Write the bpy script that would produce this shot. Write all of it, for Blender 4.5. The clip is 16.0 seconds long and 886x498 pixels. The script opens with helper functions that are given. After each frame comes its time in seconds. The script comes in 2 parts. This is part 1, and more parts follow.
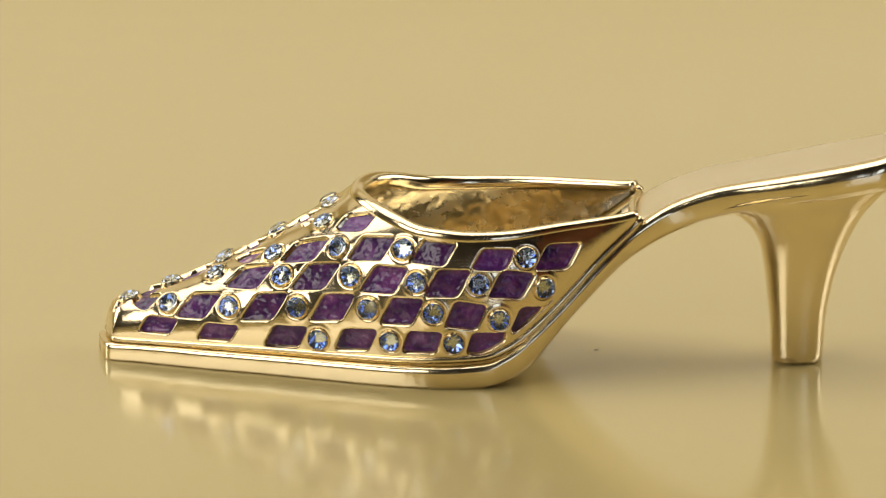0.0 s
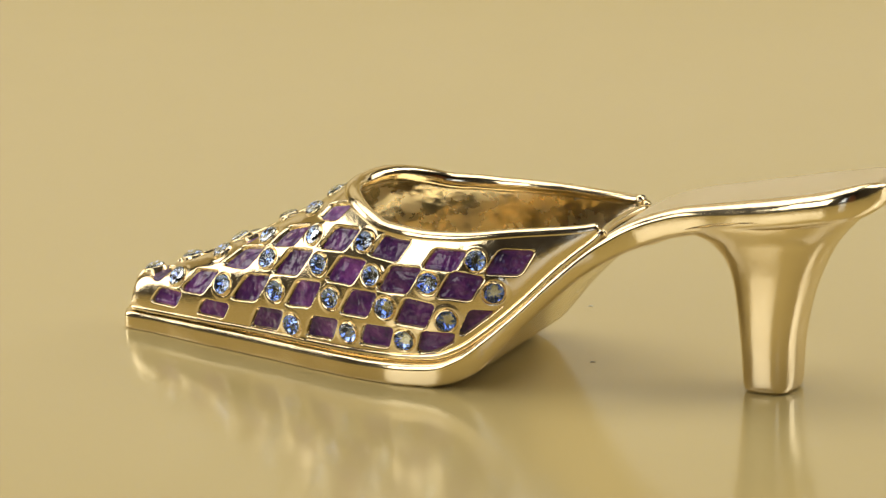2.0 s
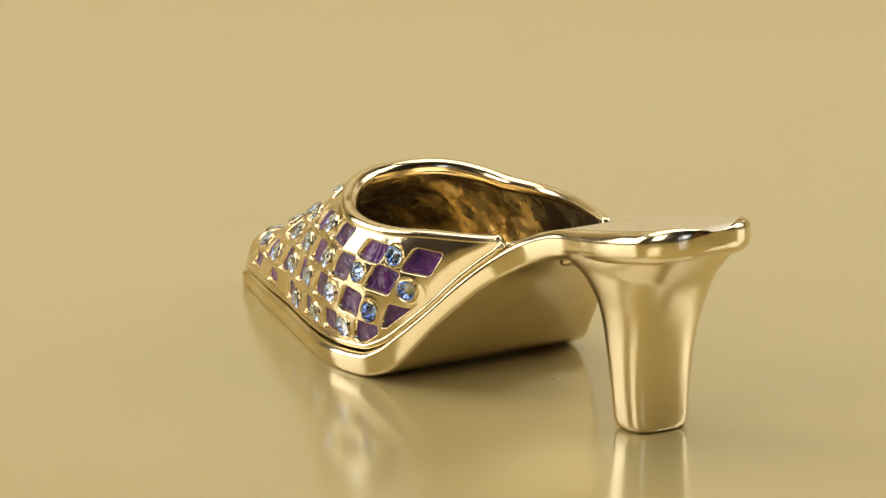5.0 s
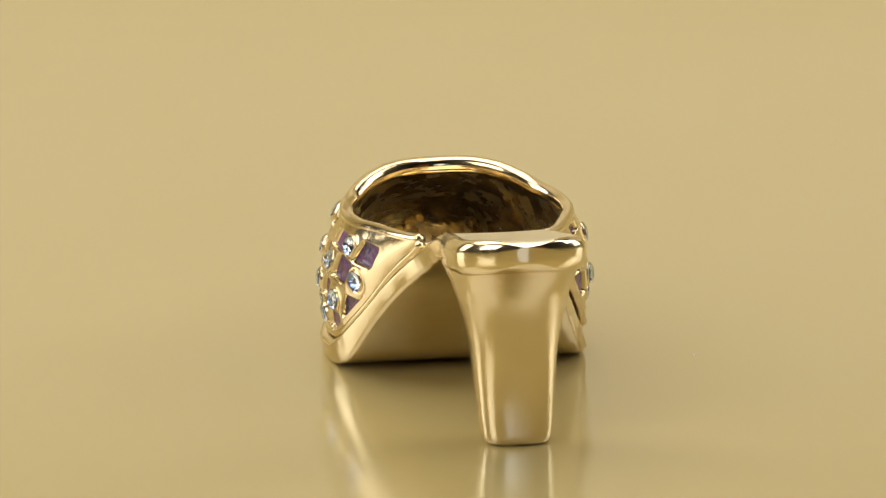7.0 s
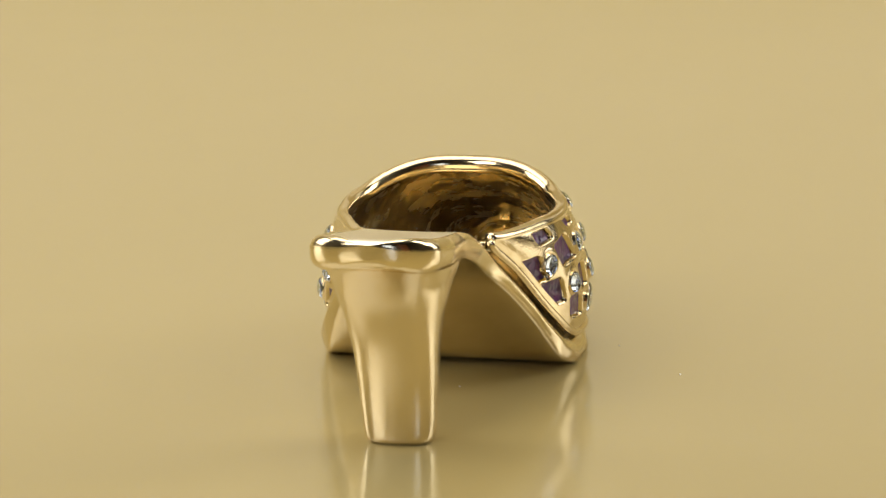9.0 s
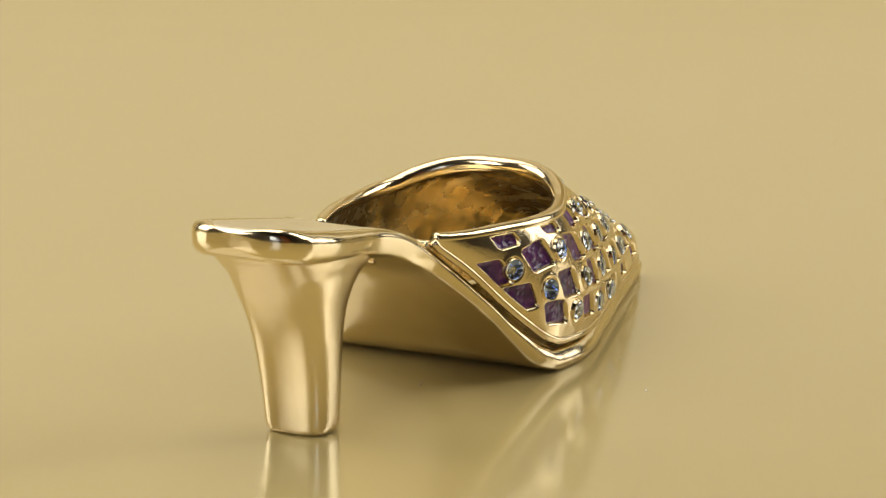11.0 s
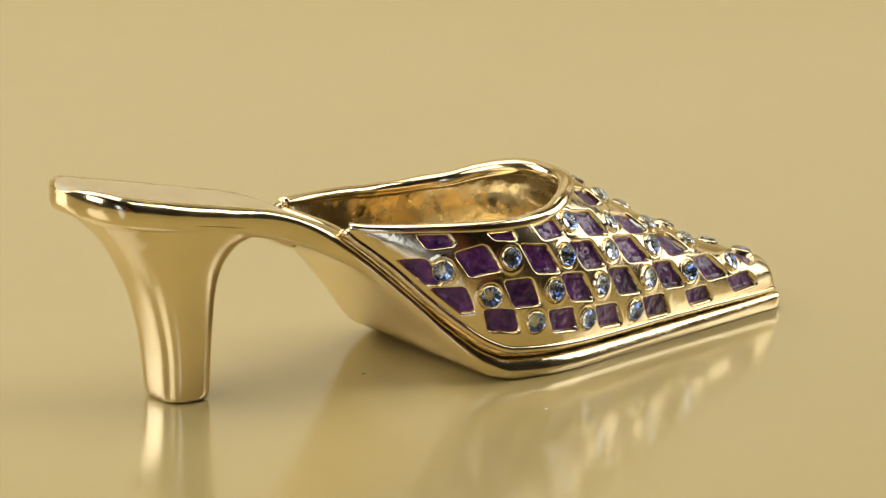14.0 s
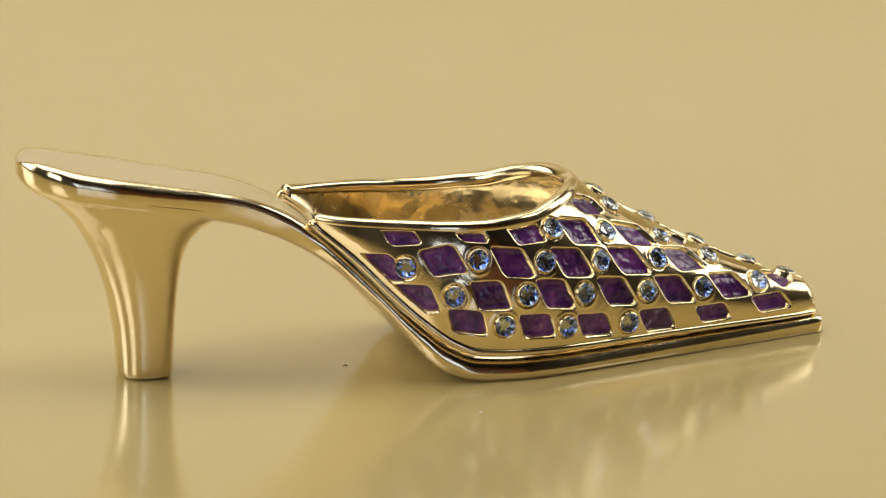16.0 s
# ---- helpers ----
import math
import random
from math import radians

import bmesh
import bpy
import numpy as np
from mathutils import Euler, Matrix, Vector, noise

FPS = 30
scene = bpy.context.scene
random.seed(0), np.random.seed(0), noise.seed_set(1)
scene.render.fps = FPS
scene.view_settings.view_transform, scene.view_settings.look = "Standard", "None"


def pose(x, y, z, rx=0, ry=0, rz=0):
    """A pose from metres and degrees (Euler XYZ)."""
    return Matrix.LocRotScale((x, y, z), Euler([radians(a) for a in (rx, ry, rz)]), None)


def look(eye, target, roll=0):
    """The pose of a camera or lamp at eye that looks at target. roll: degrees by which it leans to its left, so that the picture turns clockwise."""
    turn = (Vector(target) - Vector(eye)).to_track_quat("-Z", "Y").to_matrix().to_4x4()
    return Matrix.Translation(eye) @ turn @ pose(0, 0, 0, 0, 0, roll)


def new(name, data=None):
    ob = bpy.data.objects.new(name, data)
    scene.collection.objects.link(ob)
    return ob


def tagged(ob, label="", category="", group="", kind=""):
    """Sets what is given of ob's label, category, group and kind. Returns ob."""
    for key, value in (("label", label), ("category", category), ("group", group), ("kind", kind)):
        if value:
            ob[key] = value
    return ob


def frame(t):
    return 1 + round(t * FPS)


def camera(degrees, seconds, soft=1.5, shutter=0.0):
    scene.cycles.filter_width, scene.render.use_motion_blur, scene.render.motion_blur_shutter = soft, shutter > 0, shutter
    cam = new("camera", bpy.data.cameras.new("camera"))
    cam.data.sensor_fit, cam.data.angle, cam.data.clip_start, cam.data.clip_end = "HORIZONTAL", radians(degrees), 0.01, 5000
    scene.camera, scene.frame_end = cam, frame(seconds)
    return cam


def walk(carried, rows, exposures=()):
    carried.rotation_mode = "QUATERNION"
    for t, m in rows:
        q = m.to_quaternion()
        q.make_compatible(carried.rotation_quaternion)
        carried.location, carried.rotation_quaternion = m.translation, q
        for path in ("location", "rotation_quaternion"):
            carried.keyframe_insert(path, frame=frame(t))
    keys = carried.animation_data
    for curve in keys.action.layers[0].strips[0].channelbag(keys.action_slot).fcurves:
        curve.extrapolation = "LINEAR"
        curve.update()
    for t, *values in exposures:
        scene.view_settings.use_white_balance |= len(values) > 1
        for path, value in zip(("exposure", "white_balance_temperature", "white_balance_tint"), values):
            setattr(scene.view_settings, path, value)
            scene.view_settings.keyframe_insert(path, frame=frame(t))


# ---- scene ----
# Camera: stands still, a long lens that looks down at a small table piece
cam = camera(6.554, 16.0, soft=1.3)
EYE = pose(0, -0.7743, 0.2047, 75.962, 0, 0.153)
walk(cam, [(0, EYE), (16, EYE)])

# ---- light ----
world = bpy.data.worlds.new("studio_air")
world.use_nodes = True
world.node_tree.nodes["Background"].inputs["Color"].default_value = (1.0, 0.93, 0.80, 1)
world.node_tree.nodes["Background"].inputs["Strength"].default_value = 0.12
scene.world = world
scene.view_settings.exposure = 0.0


def soft_lamp(name, eye, target, width, height, power, colour=(1.0, 0.95, 0.86)):
    lamp = bpy.data.lights.new(name, "AREA")
    lamp.shape, lamp.size, lamp.size_y, lamp.energy, lamp.color = "RECTANGLE", width, height, power, colour
    ob = new(name, lamp)
    ob.matrix_world = look(eye, target)
    return ob


soft_lamp("softbox_left", (-0.80, 0.28, 0.32), (0, 0.0, 0.02), 0.42, 0.50, 2.4)
soft_lamp("softbox_key", (-0.52, -0.58, 0.46), (0, 0.0, 0.02), 0.45, 0.50, 2.5)
soft_lamp("softbox_right", (0.80, 0.36, 0.32), (0, 0.0, 0.02), 0.34, 0.50, 1.4)
soft_lamp("softbox_top", (-0.33, 0.26, 1.10), (-0.33, 0.261, 0), 1.55, 1.10, 13.0)
soft_lamp("softbox_side", (1.22, 0.26, 1.0), (0.1, 0.261, 0), 0.45, 1.0, 6.3)


# ---- materials ----
def material(name):
    m = bpy.data.materials.new(name)
    m.use_nodes = True
    n = m.node_tree.nodes
    return m, n, m.node_tree.links, n["Principled BSDF"]


def noise_node(n, links, scale, detail=3.0, rough=0.5, space="Object"):
    co = n.new("ShaderNodeTexCoord")
    tex = n.new("ShaderNodeTexNoise")
    tex.inputs["Scale"].default_value, tex.inputs["Detail"].default_value = scale, detail
    tex.inputs["Roughness"].default_value = rough
    links.new(co.outputs[space], tex.inputs["Vector"])
    return tex


def ramp(n, links, source, stops):
    r = n.new("ShaderNodeValToRGB")
    e = r.color_ramp.elements
    while len(e) < len(stops):
        e.new(0.5)
    for k, (at, c) in enumerate(stops):
        e[k].position, e[k].color = at, (*c, 1) if len(c) == 3 else c
    links.new(source, r.inputs["Fac"])
    return r


def bump(n, links, bsdf, source, strength, distance):
    b = n.new("ShaderNodeBump")
    b.inputs["Strength"].default_value, b.inputs["Distance"].default_value = strength, distance
    links.new(source, b.inputs["Height"])
    links.new(b.outputs["Normal"], bsdf.inputs["Normal"])
    return b


def gold(name, colour, rough_low, rough_high, grain, relief, depth, tarnish=0.93):
    m, n, links, b = material(name)
    b.inputs["Metallic"].default_value = 1.0
    cloud = noise_node(n, links, grain, 4.0, 0.6)
    lo, hi = (tuple(c * tarnish for c in colour), colour)
    links.new(ramp(n, links, cloud.outputs["Fac"], [(0.35, lo), (0.65, hi)]).outputs["Color"], b.inputs["Base Color"])
    rr = ramp(n, links, cloud.outputs["Fac"], [(0.35, (rough_low,) * 3), (0.7, (rough_high,) * 3)])
    links.new(rr.outputs["Color"], b.inputs["Roughness"])
    fine = noise_node(n, links, relief, 3.0, 0.55)
    bump(n, links, b, fine.outputs["Fac"], 0.5, depth)
    return m


GOLD = gold("polished_gold", (0.90, 0.755, 0.48), 0.13, 0.20, 260, 420, 0.00012)
GOLD_WORN = gold("worn_gold", (0.92, 0.785, 0.51), 0.13, 0.21, 330, 420, 0.00011, 0.92)
GOLD_SATIN = gold("satin_gold", (0.92, 0.79, 0.53), 0.22, 0.27, 300, 900, 0.00001, 0.97)
GOLD_PALE = gold("pale_satin_gold", (0.97, 0.90, 0.74), 0.30, 0.36, 300, 900, 0.00001, 0.98)
GOLD_ROUGH = gold("cast_gold", (0.97, 0.84, 0.57), 0.17, 0.36, 360, 150, 0.0014)


def enamel_material():
    m, n, links, b = material("violet_enamel")
    cloud = noise_node(n, links, 520, 5.0, 0.68)
    # mottled violet; pinkish glints and sheen are put into the paler stops
    tint = ramp(n, links, cloud.outputs["Fac"],
                [(0.32, (0.026, 0.007, 0.075)), (0.50, (0.098, 0.019, 0.150)), (0.64, (0.185, 0.048, 0.222)), (0.74, (0.38, 0.18, 0.42))])
    info, hue, span = n.new("ShaderNodeObjectInfo"), n.new("ShaderNodeHueSaturation"), n.new("ShaderNodeMapRange")
    span.inputs["To Min"].default_value, span.inputs["To Max"].default_value = 0.62, 1.25
    links.new(info.outputs["Random"], span.inputs["Value"])
    links.new(span.outputs["Result"], hue.inputs["Value"])
    links.new(tint.outputs["Color"], hue.inputs["Color"])
    links.new(hue.outputs["Color"], b.inputs["Base Color"])
    b.inputs["Roughness"].default_value = 0.30
    b.inputs["Coat Weight"].default_value, b.inputs["Coat Roughness"].default_value = 0.7, 0.06
    b.inputs["Specular IOR Level"].default_value = 0.3
    wave = noise_node(n, links, 560, 2.5, 0.55)
    ripple = bump(n, links, b, wave.outputs["Fac"], 1.0, 0.0005)
    links.new(ripple.outputs["Normal"], b.inputs["Coat Normal"])
    return m


ENAMEL = enamel_material()


def glass_material():
    m, n, links, b = material("pale_blue_crystal")
    b.inputs["Base Color"].default_value = (0.82, 0.90, 1.0, 1)
    b.inputs["Roughness"].default_value, b.inputs["IOR"].default_value = 0.02, 1.38
    b.inputs["Transmission Weight"].default_value = 1.0
    return m


def foil_material():
    m, n, links, b = material("blue_foil")
    b.inputs["Base Color"].default_value = (0.44, 0.53, 0.82, 1)
    b.inputs["Metallic"].default_value, b.inputs["Roughness"].default_value = 1.0, 0.05
    return m


CRYSTAL, FOIL = glass_material(), foil_material()


def table_material():
    m, n, links, b = material("satin_beige_sheet")
    cloud = noise_node(n, links, 6, 3.0, 0.5)
    links.new(ramp(n, links, cloud.outputs["Fac"], [(0.3, (0.465, 0.372, 0.160)), (0.7, (0.485, 0.388, 0.169))]).outputs["Color"],
              b.inputs["Base Color"])
    b.inputs["IOR"].default_value = 2.2
    fine = noise_node(n, links, 60, 4.0, 0.6)
    rr = ramp(n, links, fine.outputs["Fac"], [(0.3, (0.13,) * 3), (0.7, (0.17,) * 3)])
    links.new(rr.outputs["Color"], b.inputs["Roughness"])
    return m


def wall_material():
    m, n, links, b = material("grey_plaster")
    cloud = noise_node(n, links, 3, 4.0, 0.6)
    links.new(ramp(n, links, cloud.outputs["Fac"], [(0.3, (0.06, 0.047, 0.033)), (0.7, (0.085, 0.067, 0.047))]).outputs["Color"],
              b.inputs["Base Color"])
    b.inputs["Roughness"].default_value = 0.8
    return m


def orange_panel_material():
    m, n, links, b = material("orange_brown_panel")
    grain = noise_node(n, links, 9, 5.0, 0.6)
    links.new(ramp(n, links, grain.outputs["Fac"], [(0.3, (0.38, 0.13, 0.05)), (0.7, (0.50, 0.19, 0.07))]).outputs["Color"], b.inputs["Base Color"])
    b.inputs["Roughness"].default_value = 0.5
    return m


def bluish_glow_material():
    m, n, links, b = material("bluish_glow")
    # glows only to give the gold a bluish glint
    b.inputs["Emission Color"].default_value, b.inputs["Emission Strength"].default_value = (0.55, 0.68, 1.0, 1), 1.6
    return m


SHEET, PLASTER, ORANGE_PANEL, BLUISH_GLOW = table_material(), wall_material(), orange_panel_material(), bluish_glow_material()

# ---- building helpers ----
MM = 0.001


def mesh_from(name, verts, faces, mats, smooth=True, index=None, solid=False):
    me = bpy.data.meshes.new(name)
    me.from_pydata([tuple(v) for v in np.asarray(verts, float)], [], [tuple(int(i) for i in f) for f in faces])
    for m in mats:
        me.materials.append(m)
    me.polygons.foreach_set("use_smooth", [smooth] * len(me.polygons))
    if index is not None:
        me.polygons.foreach_set("material_index", index)
    if solid:
        bm = bmesh.new()
        bm.from_mesh(me)
        bmesh.ops.recalc_face_normals(bm, faces=bm.faces)
        bm.to_mesh(me)
        bm.free()
    me.update()
    return me


def part(name, me, parent, label=""):
    ob = new(name, me)
    ob.parent = parent
    return tagged(ob, label)


def curve_of(text):
    """A smooth shape-keeping curve through pairs of place and value."""
    pairs = np.array([[float(q) for q in pair.split(",")] for pair in text.split()])
    x, v = pairs[:, 0], pairs[:, 1]
    h = np.diff(x)
    d = np.diff(v) / h
    m = np.zeros(len(x))
    m[0], m[-1] = d[0], d[-1]
    for i in range(1, len(x) - 1):
        if d[i - 1] * d[i] > 0:
            a, b = 2 * h[i] + h[i - 1], h[i] + 2 * h[i - 1]
            m[i] = (a + b) / (a / d[i - 1] + b / d[i])

    def value(q):
        q = np.clip(np.asarray(q, float), x[0], x[-1])
        i = np.clip(np.searchsorted(x, q) - 1, 0, len(h) - 1)
        t = (q - x[i]) / h[i]
        return (v[i] * (2 * t**3 - 3 * t * t + 1) + m[i] * h[i] * (t**3 - 2 * t * t + t)
                + v[i + 1] * (3 * t * t - 2 * t**3) + m[i + 1] * h[i] * (t**3 - t * t))
    return value


def loft(rings, close_start=True, close_end=True):
    """Faces over a stack of closed rings of equal length."""
    rings = np.asarray(rings, float)
    k, n = rings.shape[:2]
    faces = [(i * n + j, i * n + (j + 1) % n, (i + 1) * n + (j + 1) % n, (i + 1) * n + j) for i in range(k - 1) for j in range(n)]
    if close_start:
        faces.append(tuple(range(n - 1, -1, -1)))
    if close_end:
        faces.append(tuple((k - 1) * n + j for j in range(n)))
    return rings.reshape(-1, 3), faces


# ---- table and room ----
def plane_box(name, lo, hi, mat, label):
    v = [(x, y, z) for x in (lo[0], hi[0]) for y in (lo[1], hi[1]) for z in (lo[2], hi[2])]
    f = [(0, 1, 3, 2), (4, 6, 7, 5), (0, 4, 5, 1), (2, 3, 7, 6), (0, 2, 6, 4), (1, 5, 7, 3)]
    return tagged(new(name, mesh_from(name, v, f, [mat], False)), label, kind="structure")


def sweep():
    """One sheet that lies flat on the table and curves up behind."""
    line = [(-0.42, -0.004)] + [(-0.41 + 0.2 * k, 0.0) for k in range(5)]
    # unseen rise behind, added so table and gold reflect beige
    line += [(0.60 + 0.35 * math.sin(a), 0.35 - 0.35 * math.cos(a)) for a in np.linspace(0, math.pi / 2, 16)] + [(0.95, 1.0), (0.95, 1.9)]
    v = [(x, y, z) for y, z in line for x in (-0.9, 0.9)]
    f = [(2 * k, 2 * k + 1, 2 * k + 3, 2 * k + 2) for k in range(len(line) - 1)]
    tagged(new("ground", mesh_from("ground", v, f, [SHEET])), "satin beige glossy sheet under the shoe", kind="structure")


sweep()
plane_box("floor", (-1.7, -1.7, -0.80), (1.7, 1.7, -0.75), PLASTER, "dark studio floor below the table")
plane_box("table_top", (-0.92, -0.43, -0.035), (0.92, 1.0, -0.006), PLASTER, "dark table board under the sheet")
plane_box("wall_back", (-1.7, 1.6, -0.75), (1.7, 1.7, 1.9), PLASTER, "plain warm grey studio wall")
plane_box("wall_front", (-1.7, -1.7, -0.75), (1.7, -1.6, 1.9), PLASTER, "plain warm grey studio wall")
plane_box("wall_left", (-1.7, -1.6, -0.75), (-1.6, 1.6, 1.9), PLASTER, "plain warm grey studio wall")
plane_box("wall_right", (1.6, -1.6, -0.75), (1.7, 1.6, 1.9), PLASTER, "plain warm grey studio wall")
# unseen orange panel, added so the gold has something orange to reflect
plane_box("orange_panel_1", (0.85, -1.60, -0.75), (1.5, -1.56, 1.3), ORANGE_PANEL, "orange brown panel added for reflections on the dark studio wall")
# unseen glowing panel, added for bluish reflections in the sole and seat
plane_box("glow_panel_1", (0.22, -1.60, 0.10), (0.55, -1.57, 0.75), BLUISH_GLOW, "small bluish glowing panel added for reflections on the dark studio wall")
plane_box("ceiling", (-1.7, -1.7, 1.9), (1.7, 1.7, 2.0), PLASTER, "plain warm grey studio ceiling")

# ---- the shoe: lengths in millimetres, toe towards +y, heel towards -y ----
shoe = tagged(new("shoe_trinket_box"), "miniature gold mule shoe box with violet enamel and blue crystals", "trinket box")

mid = curve_of("-47,-2.3 -38,-2.1 -20,-1.4 0,-1.1 12,-1.0 20,-0.85 30,-0.8 38,-1.0")
half = curve_of("-17.8,6.9 -14,9.0 -10,11.0 -6,12.7 -2,13.6 2,13.7 6,13.1 12,11.3 20,8.5 30,5.25 36,3.1 37.22,2.5")
base = curve_of("-17.8,16.0 -14,12.7 -10,8.6 -7,5.9 -4.5,4.1 -2,3.15 2,2.85 20,2.55 37.22,2.15")
crown = curve_of("-18,19.5 0,19.5 6,19.25 9,18.7 11.5,17.85 14,16.2 20,12.75 25,10.15 30,7.9 34,6.55 35.6,6.05 36.5,5.55 36.97,4.6 37.17,3.5 37.22,2.4")
rear_lip = curve_of("-17.8,16.6 -10,16.2 -4,15.6 0,15.5")
FRONT = 11.4
power = curve_of("-8,3.4 0,3.2 6,2.75 12,2.65 20,2.75 38,2.8")


def lip(y):
    """Height of the opening's edge: an ellipse in plan in front, a drawn line behind."""
    if y < -1:
        return float(rear_lip(y))
    wide = 11.6 * math.sqrt(max(0.0, 1 - ((y + 1) / 12.4) ** 2))
    k = float(power(y))
    return float(base(y)) + (1 - (wide / float(half(y))) ** k) ** (1 / k) * float(crown(y) - base(y))


def skew(points):
    """The toe is cut a little aslant, and the opening stands higher on the inner side."""
    p = np.array(points, float)
    t = np.clip((p[..., 1] - 26) / 12, 0, 1)
    off = p[..., 0] - mid(p[..., 1])
    side, up = np.clip((off + 4) / 12, 0, 1), np.clip((p[..., 2] - base(p[..., 1])) / 13, 0, 1.2)
    p[..., 2] += RISE(p[..., 1]) * side * side * (3 - 2 * side) * up
    p[..., 0] -= LEAN(p[..., 1]) * up
    p[..., 1] += (0.20 * off - 0.2) * t * t * (3 - 2 * t)
    return p


def cap_grid(ys, nv):
    """Points of one half of the cap from its lower edge up to the lip or crown (x: half width), and their arc lengths."""
    out, arc = np.zeros((len(ys), nv, 3)), np.zeros((len(ys), nv))
    for i, y in enumerate(ys):
        zb, zt, k = float(base(y)), float(crown(y)), float(power(y))
        end = min(float(lip(y)), zt) if y < FRONT else zt
        a = np.linspace(0, math.asin(min(1.0, ((end - zb) / (zt - zb)) ** (k / 2))), 300)
        u = np.sin(a) ** (2 / k)
        z = zb + u * (zt - zb)
        x = float(half(y)) * np.maximum(1 - u**k, 0) ** (1 / k) * (1 - 0.05 * (1 - np.minimum(u / 0.35, 1)) ** 2)
        if y >= FRONT:
            x[-1] = 0.0
        s = np.r_[0, np.cumsum(np.hypot(np.diff(x), np.diff(z)))]
        q = np.linspace(0, s[-1], nv)
        out[i, :, 0], out[i, :, 1], out[i, :, 2], arc[i] = np.interp(q, s, x), y, np.interp(q, s, z), q
    return out, arc


def cap_normals(g):
    """Outward normals of the cap's half (x: half width), from the gradient of its section."""
    def field(x, y, z):
        k, u = power(y), np.clip((z - base(y)) / (crown(y) - base(y)), 0.0, 1.5)
        tuck = 1 - 0.05 * (1 - np.minimum(u / 0.35, 1)) ** 2
        return (np.abs(x) / (half(y) * tuck)) ** k + u**k
    x, y, z = g[..., 0], g[..., 1], g[..., 2]
    e = 0.01
    n = np.stack([field(x + e, y, z) - field(x - e, y, z), field(x, y + e, z) - field(x, y - e, z), field(x, y, z + e) - field(x, y, z - e)], axis=-1)
    n[..., 0] = np.where(x < 0.02, 0, n[..., 0])
    return n / np.maximum(np.linalg.norm(n, axis=-1, keepdims=True), 1e-9)


# rows of the pattern: height along the length, first crystal, spacing, number, half length and half height of the enamel
ROWS = (
    (curve_of("-8,4.7 5,4.8 18,4.2 25,4.0 33,4.2"), 0.7, 6.75, 3, 1.58, 1.00),
    (curve_of("-8,6.9 -3.4,7.3 3,8.0 10,8.0 17,7.45 24,6.8 33,6.3"), -3.9, 6.75, 6, 1.48, 1.22),
    (curve_of("-10,9.95 -3,11.0 10,11.1 18,10.35 25,9.45"), -8.5, 6.6, 6, 1.55, 1.24),
    (curve_of("-11,13.3 0,13.8 6,14.2 10,14.0 13,13.6 19,12.2 25,10.4"), -6.7, 6.4, 5, 1.55, 1.14),
    (curve_of("10,16.4 14,15.5 17,14.4"), 13.9, 6.0, 1, 1.4, 1.0),
)
RAISE = curve_of("-10,2.0 -4,1.75 -2,1.45 3,0.75 5,0.65 10,0.2 16,0.15 25,0.05")
RISE = curve_of("-17,0 -10,0.3 -4,0.6 2,0.55 8,0.3 13,0")
LEAN = curve_of("-10,0 -2,0.15 5,0.45 11,0.45 17,0")
SHIFT = curve_of("-10,-0.8 0,0.1 3,0.5 8,0.4 12,0.35 16,0.6 30,0.5")
SHIFT_INNER = curve_of("-10,0.4 0,0.4 6,0.2 10,0.25 15,0.75 18,0.8 24,1.15 30,1.1")
SLANT = (0.28, 0.40, 0.50, 0.50, 0.45)


def pattern(right):
    """Enamel cells and crystals of one side: (row, place, kind)."""
    cells = []
    for r, (_, first, step, count, _, _) in enumerate(ROWS):
        for k in range(-1, 2 * count + 4):
            y = first + k * step / 2
            if not right and r == 2 and k == -1:
                continue
            if k % 2 == 0 and 0 <= k < 2 * count:
                if r == 3 and (k == 2 or (right and k == 0)):
                    continue
                cells.append((r, y, "crystal"))
            elif k % 2 or k >= 2 * count:
                if r == 0 and k >= 2 * count and k % 2 == 0:
                    continue
                if r > 0 and k >= 2 * count:
                    continue
                cells.append((r, y, "enamel"))
    if right:
        cells = [(r, -11.4 if r == 2 and y < -11 else y + float(SHIFT(y)) + (1.0 if r == 3 and y < 1 else -0.4 if r < 2 and y < 12 else 0), kind) for r, y, kind in cells]
    else:
        cells = [(r, y + float(SHIFT_INNER(y)), kind) for r, y, kind in cells]
    cells += [(5, y, "crown_enamel") for y in (16.9, 22.2, 27.6, 33.0)]
    return cells


def smoothstep(a, b, x):
    t = np.clip((x - a) / (b - a), 0, 1)
    return t * t * (3 - 2 * t)


CROWN_STONES = (14.0, 19.5, 25.0, 30.5, 35.0)


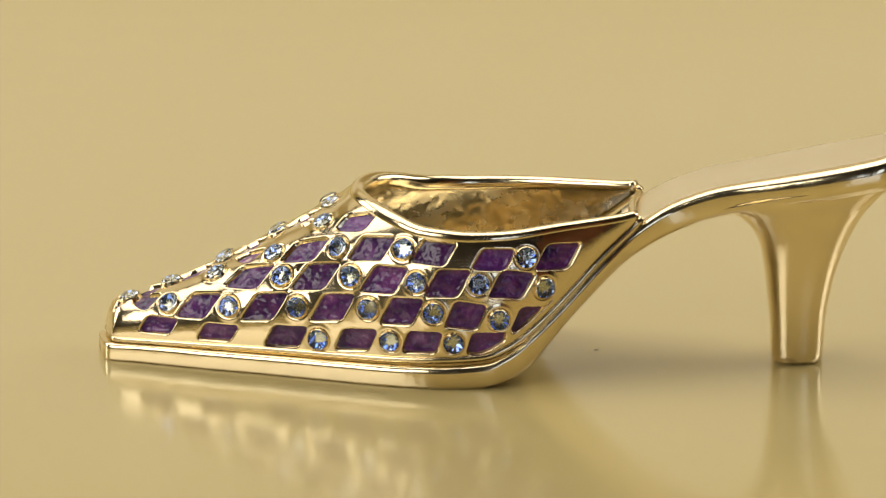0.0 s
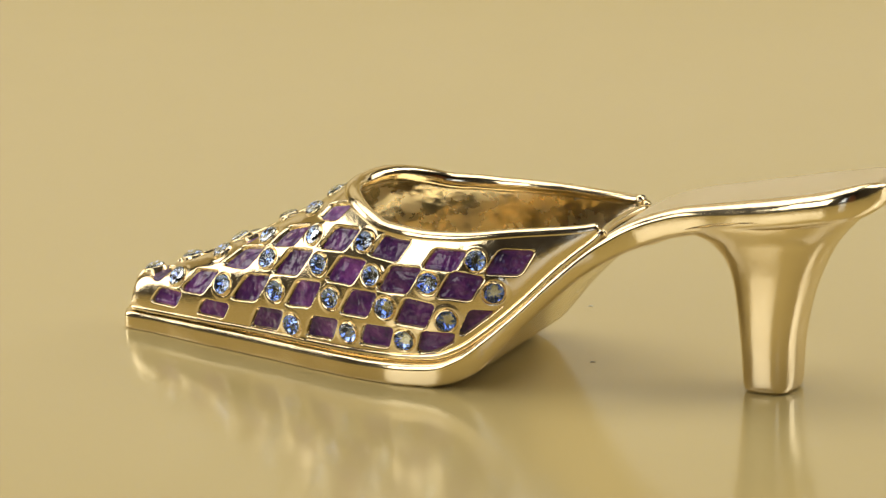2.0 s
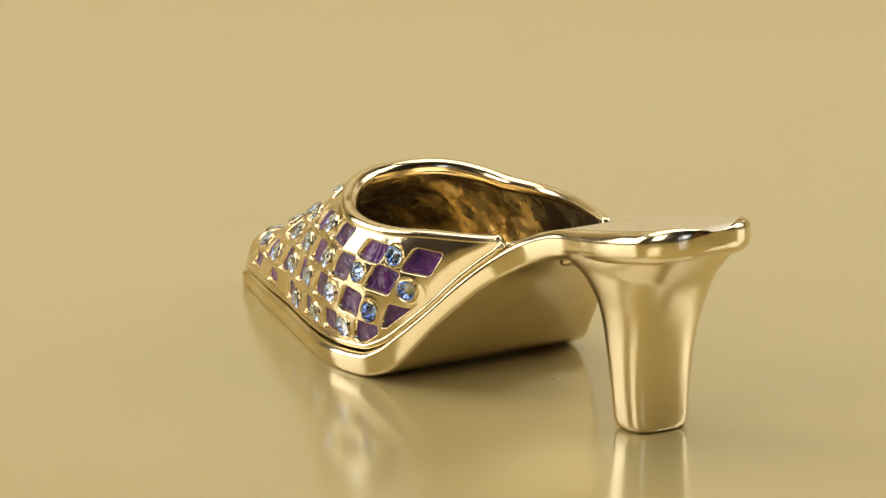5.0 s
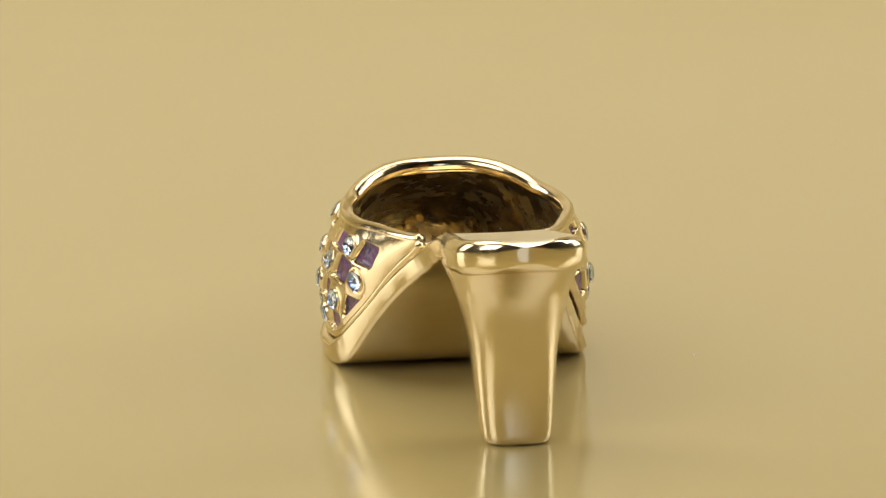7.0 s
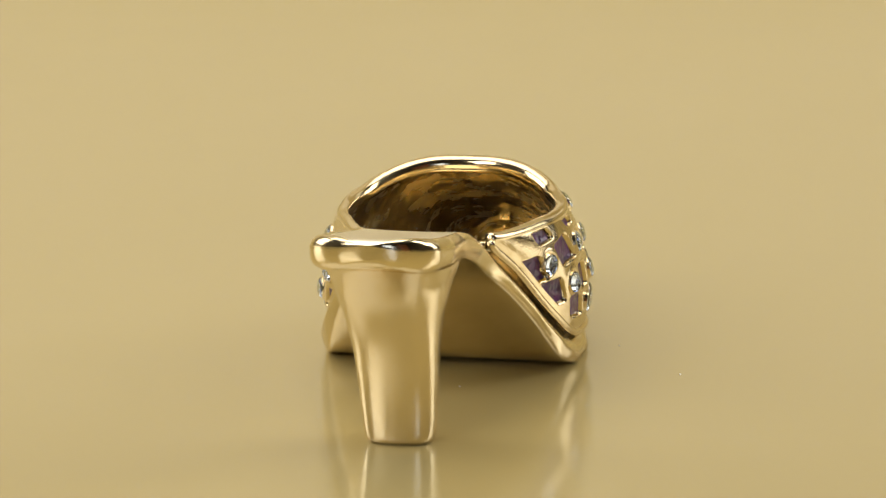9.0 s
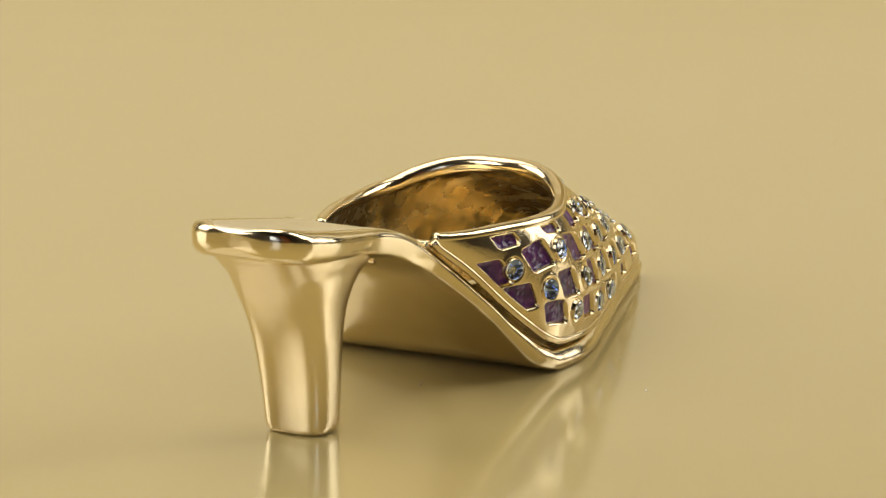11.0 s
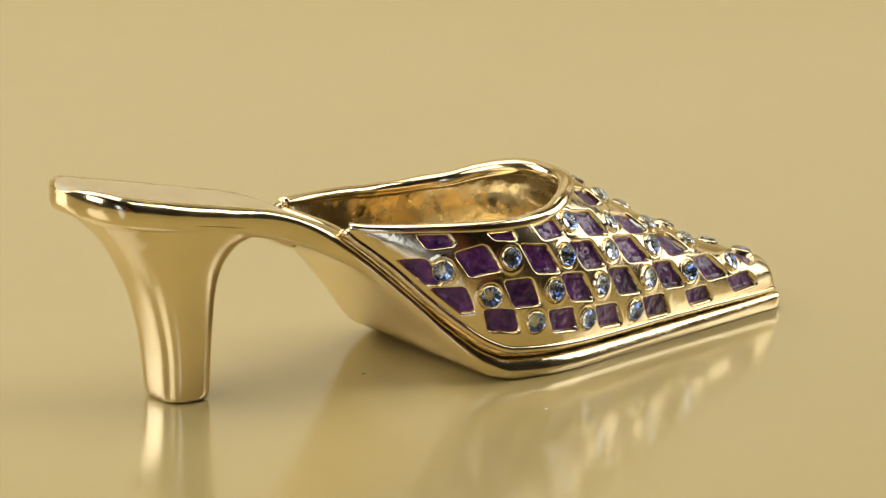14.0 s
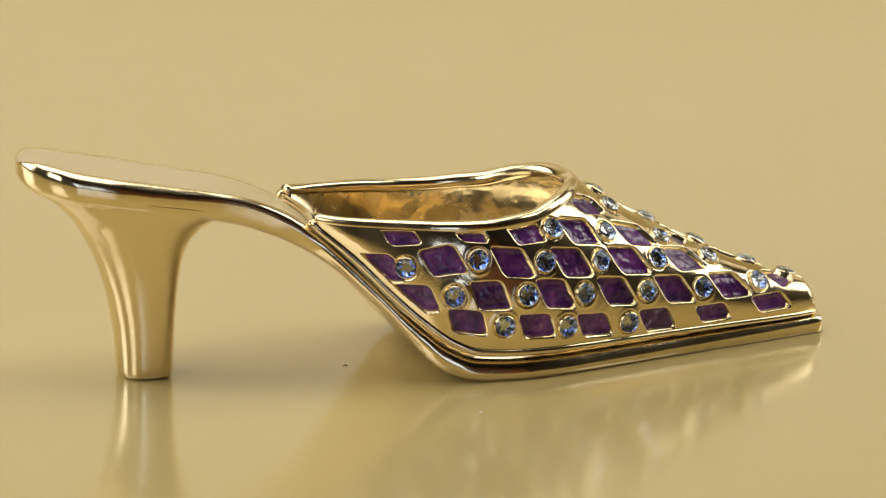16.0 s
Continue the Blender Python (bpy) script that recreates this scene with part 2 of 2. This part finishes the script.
def build_half(right):
    """One half of the cap: relief, enamel patches and crystal poses."""
    ys = np.concatenate([np.linspace(-17.8, 7.9, 190), -1 + 12.4 * np.sin(np.linspace(0.815, 1.53, 70)), np.linspace(11.42, 36.2, 190), np.linspace(36.25, 37.22, 20)])
    g, arc = cap_grid(ys, 150)
    sign = 1.0 if right else -1.0
    n = cap_normals(g)
    g[..., 0] = mid(g[..., 1]) + sign * g[..., 0]
    n[..., 0] *= sign
    top = arc[:, -1]
    to_lip = np.where(ys < FRONT, 1.0, 99.0)[:, None] * (top[:, None] - arc)
    edge = np.minimum(arc, to_lip)
    edge = np.minimum(edge, np.hypot(np.maximum(g[..., 1] - FRONT, 0) * 1.0, 0.75 * (g[..., 0] - mid(g[..., 1]))) + 99.0 * (ys < FRONT)[:, None])
    height = np.zeros(arc.shape)
    owner, sink = np.full(arc.shape, -1), np.zeros(arc.shape)
    spots = []
    across = g[..., 0] - mid(g[..., 1])
    cells = pattern(right)
    fields = []
    for k, (r, y, kind) in enumerate(cells):
        if r < 5:
            z = ROWS[r][0](ys) + (RAISE(ys) if right else 0)
            row = np.array([np.interp(z[i], g[i, :, 2], arc[i]) for i in range(len(ys))])
            dq = arc - row[:, None]
            dy = (ys - y)[:, None] + (SLANT[r] + 0.010 * max(0.0, y)) * dq
        if kind == "crystal":
            i = int(np.argmin(np.abs(ys - y)))
            j = int(np.argmin(np.abs(arc[i] - row[i])))
            if edge[i, j] < 0.7 or edge[i, j] > 60:
                continue
            spots.append((g[i, j].copy(), n[i, j].copy()))
            continue
        if kind == "enamel":
            hl, hh = ROWS[r][4], ROWS[r][5]
            if r == 2 and y < -10:
                hl = 1.25
            if right and r == 3 and y < -1:
                hl, hh, dq = 1.3, 0.72, dq + 0.2
            if not right and r == 3 and -6 < y < 0:
                hh, dq = 0.95, dq + 0.25
            if r == 0 and y > 20:
                hh = 0.72
            d = np.hypot(np.maximum(np.abs(dy) - hl + 0.30, 0), np.maximum(np.abs(dq) - hh + 0.30, 0)) - 0.18
            d = np.maximum(d, np.abs(ys - y)[:, None] - hl - 0.40 - 0.02 * max(0.0, y))
            d = np.maximum(d, np.interp(ys, (-5.5, 0.5), (1.6, 0.5))[:, None] - arc)
            d = np.maximum(d, 0.95 - edge * np.where(edge == arc, 9, 1))
            if r >= 3:
                limit = 2.1 if r == 4 or y > 12 else 0.0
                d = np.maximum(d, limit - np.abs(across))
        else:
            w = 1.25 if y < 30 else 1.1
            dy = (ys - y)[:, None] * 1.12
            d = (np.abs(dy) / 2.0 + np.abs(across) / (w * 1.25) - 1) * 1.0
            d = np.maximum(d, np.abs(across) - w)
        fields.append((k, d))
    for point, normal in spots:
        r = np.linalg.norm(g - point, axis=2)
        height += 0.05 * np.exp(-((r - 1.42) / 0.2) ** 2) - 0.30 * (1 - smoothstep(0.98, 1.26, r))
    for y in CROWN_STONES:
        i = int(np.argmin(np.abs(ys - y)))
        r = np.linalg.norm(g - g[i, -1], axis=2)
        height += 0.05 * np.exp(-((r - 1.42) / 0.2) ** 2) - 0.30 * (1 - smoothstep(0.98, 1.26, r))
    for k, d in fields:
        height -= 0.80 * (1 - smoothstep(0.04, 0.42, d))
        owner[(d < 0.30) & (owner < 0)] = k
        sink = np.where(owner == k, 0.44 + 0.20 * smoothstep(-0.2, 0.6, -d), sink)
    outer = g + n * height[..., None]
    patches = []
    for k in sorted(set(owner[owner >= 0])):
        patches.append((owner == k, cells[k]))
    return ys, g, n * sink[..., None], outer, patches, spots


def grid_faces(ni, nj, start=0, flip=False):
    i, j = np.meshgrid(np.arange(ni - 1), np.arange(nj - 1), indexing="ij")
    a = start + i * nj + j
    f = np.stack([a, a + 1, a + nj + 1, a + nj], axis=-1).reshape(-1, 4)
    return f[:, ::-1] if flip else f


def build_cap():
    verts, faces, halves, count = [], [], [], 0
    for right in (False, True):
        ys, g, n, outer, patches, spots = build_half(right)
        halves.append((g, n, patches, spots, right))
        verts.append(skew(outer).reshape(-1, 3))
        faces.append(grid_faces(*outer.shape[:2], count, flip=right))
        count += outer.shape[0] * outer.shape[1]
    me = mesh_from("cap", np.concatenate(verts) * MM, np.concatenate(faces), [GOLD])
    cap = part("cap", me, shoe, "gold vamp cap with raised cell walls")
    # inner wall
    verts, faces, count = [], [], 0
    for right in (False, True):
        ys = np.concatenate([np.linspace(-17.4, 7.8, 60), -1 + 12.4 * np.sin(np.linspace(0.815, 1.48, 26)), np.linspace(11.45, 35.9, 50)])
        g, _ = cap_grid(ys, 40)
        sign = 1.0 if right else -1.0
        n = cap_normals(g)
        g[..., 0] = mid(g[..., 1]) + sign * g[..., 0]
        n[..., 0] *= sign
        inner = g - n * 1.0
        inner[..., 0] = np.where(ys[:, None] >= FRONT, mid(inner[..., 1]) + sign * np.maximum(sign * (inner[..., 0] - mid(inner[..., 1])), 0), inner[..., 0])
        verts.append(skew(inner).reshape(-1, 3))
        faces.append(grid_faces(*inner.shape[:2], count, flip=not right))
        count += inner.shape[0] * inner.shape[1]
    part("lining", mesh_from("lining", np.concatenate(verts) * MM, np.concatenate(faces), [GOLD_ROUGH]), cap, "rough cast gold inner wall")
    return cap, halves


def tube(path, radii, sides=10):
    path = np.asarray(path, float)
    t = np.gradient(path, axis=0)
    t /= np.linalg.norm(t, axis=1, keepdims=True)
    rings = []
    for p, d, r in zip(path, t, radii):
        a = np.cross(d, (0, 0, 1.0))
        a /= max(np.linalg.norm(a), 1e-9)
        b = np.cross(a, d)
        rings.append([p + r * (math.cos(q) * a + math.sin(q) * b) for q in np.linspace(0, 2 * math.pi, sides, endpoint=False)])
    return loft(rings)


def build_rim(cap):
    """The rolled lip round the opening, from one rear tip over the crown to the other."""
    ys = np.concatenate([np.linspace(-17.7, 3, 50), -1 + 12.399 * np.sin(np.linspace(0.36, math.pi / 2, 60))])
    g, _ = cap_grid(ys, 60)
    n = cap_normals(g)
    line = g[:, -1] - n[:, -1] * 0.55
    left, right = line.copy(), line.copy()
    left[:, 0] = mid(line[:, 1]) - line[:, 0]
    right[:, 0] = mid(line[:, 1]) + line[:, 0]
    path = np.concatenate([left, right[::-1][1:]])
    for _ in range(4):
        path[1:-1] = (path[:-2] + 2 * path[1:-1] + path[2:]) / 4
    radii = np.interp(path[:, 1], [-17.7, -14, 0, 11.5], [0.58, 0.64, 0.78, 0.95])
    v, f = tube(path, radii, 14)
    part("rim", mesh_from("rim", skew(v) * MM, f, [GOLD], solid=True), cap, "polished rolled gold rim")


def build_bead(cap):
    """The thin raised border along the lower edge of the cap, round the toe."""
    ys = np.concatenate([np.linspace(-17.7, 2, 70), np.linspace(2.6, 36.2, 60), np.linspace(36.4, 37.2, 7)])
    line = cap_grid(ys, 40)[0][:, 0]
    line[:, 2] += 0.12
    left, right = line.copy(), line.copy()
    left[:, 0], right[:, 0] = mid(line[:, 1]) - line[:, 0], mid(line[:, 1]) + line[:, 0]
    corner = np.array((0.0, -0.25, 0.45))
    path = np.concatenate([left[:1] + corner, left[1:], right[::-1][:-1], right[:1] + corner])
    for _ in range(2):
        path[1:-1] = (path[:-2] + 2 * path[1:-1] + path[2:]) / 4
    v, f = tube(path, np.interp(path[:, 1], [-17.7, -10, 20, 37], [0.42, 0.40, 0.32, 0.28]), 10)
    part("edge_bead", mesh_from("edge_bead", skew(v) * MM, f, [GOLD], solid=True), cap, "thin raised gold border")


def build_sole():
    width = curve_of("-47,6.5 -42,6.65 -38,6.95 -32,6.5 -27,6.0 -22,6.2 -17.8,7.2 -14,9.2 -10,11.2 -6,12.9 -2,13.8 2,13.9 6,13.3 12,11.5 20,8.75 30,5.5 36,3.4 37.4,2.95 37.8,2.65 37.95,2.2")
    upper = curve_of("-47.2,23.3 -46,23.4 -41,22.4 -34,21.0 -28,19.8 -26,19.4 -21.5,17.9 -17.8,15.8 -14,12.5 -10,8.4 -7,5.6 -4.5,3.7 -2,2.7 2,2.4 20,2.15 37.5,1.85 38.05,1.7")
    lower = curve_of("-47.2,21.3 -46,20.3 -43,19.3 -38,18.4 -30,17.1 -25,16.1 -21.5,14.8 -19,13.6 -16.3,11.9 -13.5,9.4 -10.5,6.4 -8.3,3.9 -6.2,1.7 -4.5,0.75 -3,0.3 -1.2,0.0 38.05,0.0")
    ys = np.concatenate([-41.6 - 5.2 * np.cos(np.linspace(0, math.pi / 2 - 0.05, 26)), np.linspace(-41.5, -20, 46), np.linspace(-19.6, 2, 60), np.linspace(3, 36, 34), np.linspace(36.4, 37.95, 12)])
    dish = curve_of("-46.8,0 -44,0.1 -36,0.2 -24,0.1 -17,0 38,0")
    round_up = curve_of("-46.8,1.4 -36,1.3 -24,0.9 -15,1.0 -4,0.8 20,0.7 38,0.6")
    inset = curve_of("-46,0 -20,0.2 -6,0.55 2,0.3 20,0.2 38,0.1")
    round_low = curve_of("-46.8,1.6 -40,1.5 -25,0.8 -15,0.6 -4,0.5 4,0.32 38,0.28")
    fuller = curve_of("-46,1 -24,1 -18,1.6 -12,2.1 -4,2.6 2,2.5 20,2.2 36,1.5 38,1")
    splay = curve_of("-46,0 -22,0 -14,1 4,1 30,0.7 38,0")
    rings = []
    for y in ys:
        w, zu, zl = float(width(y)), float(upper(y)), float(lower(y))
        if y < -41.6:
            back = min(1.0, (-41.6 - y) / 5.2)
            w *= max(1e-5, 1 - back**2.05) ** (1 / 2.05)
            zu, zl = zu - 0.45 * back**8, zl + 0.45 * back**8
        ru, rl = min(float(round_up(y)), w / 3, (zu - zl) / 2.4), min(float(round_low(y)), w / 3, (zu - zl) / 2.2)
        tuck = float(inset(y))
        flat = float(dish(y))

        def flank(ru, tuck, w):
            """Half of the section, from the underside's edge over the flank to the top."""
            pts = []
            for a in np.linspace(-90, 0, 6):
                pts.append((w - tuck - rl + rl * math.cos(radians(a)), zl + rl + rl * math.sin(radians(a))))
            for a in np.linspace(0, 90, 7):
                pts.append((w - ru + ru * math.cos(radians(a)), zu - ru + ru * math.sin(radians(a))))
            for s in np.linspace(0.88, 0, 6)[:-1]:
                pts.append((s * (w - ru), zu - flat * (1 - s**2)))
            return pts

        outer = min(ru * float(fuller(y)), w / 3, (zu - zl - rl) * 0.98)
        slope = float(splay(y))
        ring = flank(outer, tuck * (1 - slope) + 0.25 * slope, w - 0.55 * slope) + [(0.0, zu - flat)] + [(-x, z) for x, z in flank(ru, tuck, w)[::-1]]
        rings.append([(float(mid(y)) + x, y, z) for x, z in ring])
    v, f = loft(rings)
    v = skew(v)
    k = len(rings[0])
    pale = [1 if i < (len(rings) - 1) * k and 12 <= i % k <= k - 15 and rings[i // k][0][1] < -16 else 0 for i in range(len(f))]
    part("sole", mesh_from("sole", v * MM, f, [GOLD_WORN, GOLD_PALE], index=pale, solid=True), shoe, "polished gold sole plate rising to the heel seat")


def build_heel():
    front = curve_of("0,-31.4 4,-31.2 8,-30.85 12,-30.25 14,-29.45 15.2,-28.4 16,-27.3 17,-24.5 20.6,-23.5")
    back = curve_of("0,-36.7 4.3,-36.95 8,-37.55 11,-38.4 14,-39.7 16,-40.9 18.5,-43.2 20,-45.0 20.6,-45.6")
    width = curve_of("0,3.4 1.5,3.6 4,3.8 7,4.05 9.7,4.3 12.5,4.75 15,5.4 16.5,5.8 17.8,6.25 20.6,6.7")
    centre = curve_of("0,-1.1 8,-1.4 20.6,-2.0")
    seat = curve_of("-45.6,22.0 -43,20.9 -38,19.6 -30,18.2 -25,16.8 -21.5,15.4")
    rings = []
    for z in [0.0, 0.06, 0.16, 0.32, 0.55, *np.linspace(0.9, 20.6, 50)]:
        s = 0.76 + 0.24 * math.sqrt(1 - (1 - min(z, 0.9) / 0.9) ** 2.6)
        yc, hl, hw = (float(front(z)) + float(back(z))) / 2, (float(front(z)) - float(back(z))) / 2 * s, float(width(z)) * s
        ring = []
        for a in np.linspace(0, 2 * math.pi, 56, endpoint=False):
            c, d = math.cos(a), math.sin(a)
            e = 2 / (3.2 - 0.4 * min(1.0, z / 15))
            ring.append((float(centre(z)) + hw * math.copysign(abs(c) ** e, c), yc + hl * math.copysign(abs(d) ** e, d), z))
            ring[-1] = (*ring[-1][:2], min(z, float(seat(ring[-1][1]))))
        rings.append(ring)
    v, f = loft(rings)
    part("heel", mesh_from("heel", v * MM, f, [GOLD_SATIN], solid=True), shoe, "flared satin gold kitten heel")


def crystal_mesh():
    """A round brilliant in a low bezel: clear crown and table over a foiled, fluted cone."""
    n, verts, faces, rng = 12, [], [], random.Random(11)
    ring = lambda r, z, off, k=12: [(r * math.cos(2 * math.pi * (i + off) / k), r * math.sin(2 * math.pi * (i + off) / k), z) for i in range(k)]
    verts += ring(1.02, -0.05, 0) + ring(1.04, 0.08, 0) + ring(0.80, 0.27, 0.5) + ring(0.50, 0.38, 0)
    for k in range(n):
        q = (k + 1) % n
        faces += [(k, q, n + q, n + k), (n + k, n + q, 2 * n + k), (n + q, 2 * n + q, 2 * n + k),
                  (2 * n + k, 2 * n + q, 3 * n + q), (2 * n + k, 3 * n + q, 3 * n + k)]
    faces.append(tuple(3 * n + k for k in range(n)))
    faces.append(tuple(range(n - 1, -1, -1)))
    mats = [0] * len(faces)
    # foiled back: narrow flutes from the girdle to the point
    m, b = 16, len(verts)
    verts += ring(1.02, -0.09, 0, m)
    verts += [(x, y, z + (0.10 if k % 2 else -0.10) + rng.uniform(-0.10, 0.10)) for k, (x, y, z) in enumerate(ring(0.52, -0.46, 0.5, m))]
    verts.append((0.08, -0.06, -0.72))
    for k in range(m):
        q = (k + 1) % m
        faces += [(b + k, b + q, b + m + k), (b + q, b + m + q, b + m + k), (b + m + k, b + m + q, b + 2 * m)]
        mats += [1, 1, 1]
    # gold bezel round the girdle
    c, sides = len(verts), 20
    for r, z in ((1.045, -0.40), (1.045, -0.02), (1.08, 0.0), (1.13, -0.06), (1.30, -0.60)):
        verts += ring(r, z, 0, sides)
    for i in range(4):
        for k in range(sides):
            q = (k + 1) % sides
            faces.append((c + i * sides + k, c + i * sides + q, c + (i + 1) * sides + q, c + (i + 1) * sides + k))
            mats.append(2)
    return mesh_from("rhinestone", np.array(verts) * MM, faces, [CRYSTAL, FOIL, GOLD], False, mats)


def build_pattern(cap, halves):
    stone = crystal_mesh()
    rng, crowns = random.Random(5), {}

    def set_stone(point, normal):
        ob = part("rhinestone", stone, cap, "pale blue round crystal")
        turn = Vector(normal).to_track_quat("Z", "Y").to_matrix().to_4x4()
        ob.matrix_local = Matrix.Translation(Vector(point) * MM) @ turn @ pose(0, 0, 0, rng.uniform(-6, 6), rng.uniform(-6, 6), rng.uniform(0, 360))

    for g, n, patches, spots, right in halves:
        for point, normal in spots:
            set_stone(skew(point + normal * 0.20), normal)
        for mask, (row, place, kind) in patches:
            if mask.sum() < 40:
                continue
            cells = mask[:-1, :-1] & mask[1:, :-1] & mask[:-1, 1:] & mask[1:, 1:]
            ii, jj = np.nonzero(cells)
            lookup, verts, faces = {}, [], []
            start = len(crowns[place][0]) if kind == "crown_enamel" and place in crowns else 0

            def vertex(i, j):
                if (i, j) not in lookup:
                    lookup[i, j] = start + len(verts)
                    verts.append(skew(g[i, j] - n[i, j]))
                return lookup[i, j]

            for i, j in zip(ii, jj):
                f = (vertex(i, j), vertex(i, j + 1), vertex(i + 1, j + 1), vertex(i + 1, j))
                faces.append(f[::-1] if right else f)
            if kind == "crown_enamel":
                old = crowns.get(place, ([], []))
                crowns[place] = (old[0] + verts, old[1] + faces)
            elif len(faces) > 12:
                part("enamel_cell", mesh_from("enamel_cell", np.array(verts) * MM, faces, [ENAMEL]), cap, "violet enamel inlay")
    for verts, faces in crowns.values():
        part("enamel_cell", mesh_from("enamel_cell", np.array(verts) * MM, faces, [ENAMEL]), cap, "violet enamel inlay")
    for y in CROWN_STONES:
        z, dz = float(crown(y)), float(crown(y + 0.2) - crown(y - 0.2)) / 0.4
        normal = Vector((0, -dz, 1)).normalized()
        set_stone(skew(np.array((float(mid(y)), y, z)) + np.array(normal) * (0.20 if y < 33 else 0.0)), normal)


def build_fittings():
    """The raised lip of the box at the rear of the opening, and the latch tab under the arch."""
    path = [(float(mid(-17)) + x, -17.9 + 0.9 * (1 - (x / 6.6) ** 2), 15.9 + 0.15 * (x / 6.6) ** 2) for x in np.linspace(-6.1, 6.1, 24)]
    v, f = tube(path, [0.42] * 24, 8)
    part("box_lip", mesh_from("box_lip", v * MM, f, [GOLD], solid=True), shoe)
    rings = []
    for q in np.linspace(0, 1, 7):
        y, z, w, h = -20.6 - 3.2 * q, 14.3 + 1.45 * q - 0.2 * math.sin(q * math.pi), 1.5 - 0.25 * q, 0.55 - 0.15 * q
        rings.append([(-1.3 + w * math.cos(a), y, z + h * math.sin(a)) for a in np.linspace(0, 2 * math.pi, 12, endpoint=False)])
    v, f = loft(rings)
    part("latch_tab", mesh_from("latch_tab", v * MM, f, [GOLD], solid=True), shoe, "small gold latch tab")


cap, halves = build_cap()
build_fittings()
build_rim(cap)
build_bead(cap)
build_sole()
build_heel()
build_pattern(cap, halves)


def dust_fleck(size, seed, pale=False):
    """A tiny crumb of lint that lies on the sheet."""
    rng = random.Random(seed)
    rings = []
    for q in np.linspace(0, 1, 5):
        w = size * (0.25 + 0.75 * math.sin(math.pi * (0.1 + 0.8 * q)))
        bend = 0.3 * size * math.sin(q * 3)
        rings.append([(bend + 0.5 * w * math.cos(a) * rng.uniform(0.8, 1.2), (q - 0.5) * 2.4 * size, 0.25 * w * (1 + math.sin(a))) for a in np.linspace(0, 2 * math.pi, 7, endpoint=False)])
    v, f = loft(rings)
    return tagged(new("dust_fleck", mesh_from("dust_fleck", v * MM, f, [pale_lint if pale else grey_lint], solid=True)), "tiny white crumb of dust on the sheet" if pale else "tiny grey crumb of dust on the sheet", "dust", "dust on the sheet")


grey_lint, _, _, lint_bsdf = material("grey_lint")
lint_bsdf.inputs["Base Color"].default_value, lint_bsdf.inputs["Roughness"].default_value = (0.42, 0.37, 0.27, 1), 0.6
pale_lint, _, _, pale_bsdf = material("white_lint")
pale_bsdf.inputs["Base Color"].default_value, pale_bsdf.inputs["Roughness"].default_value = (0.88, 0.85, 0.78, 1), 0.5
FLECKS = ((dust_fleck(0.22, 1), 0.0014, -0.0134), (dust_fleck(0.20, 2, True), 0.0229, -0.0050), (dust_fleck(0.16, 3), 0.0151, 0.0055))


# ---- what moves: the shoe, and the dust beside it, turn slowly on the spot ----
TURN = (
    (0, 89.01), (0.5, 83.09), (1, 78.94), (1.5, 74.03), (2, 68.24), (2.5, 63.23), (3, 56.86), (3.5, 51.28),
    (3.7, 49.31), (5.8, 25.42), (6, 23.31), (6.5, 17.10), (7, 10.10), (7.5, 3.75), (8, -0.96), (8.5, -5.11),
    (9, -9.21), (9.5, -13.67), (9.7, -15.10), (11.8, -36.99), (12, -39.88), (12.5, -46.44), (13, -49.94),
    (13.5, -54.00), (14, -57.78), (14.5, -62.66), (15, -66.72), (15.5, -70.56), (16, -74.33),
)
AXIS = 0.0004


def motions():
    walk(shoe, [(t, pose(AXIS, 0, 0, 0, 0, a)) for t, a in TURN])
    for fleck, x, y in FLECKS:
        walk(fleck, [(t, pose(AXIS, 0, 0, 0, 0, a) @ pose(x, y, 0, 0, 0, 20)) for t, a in TURN])


motions()
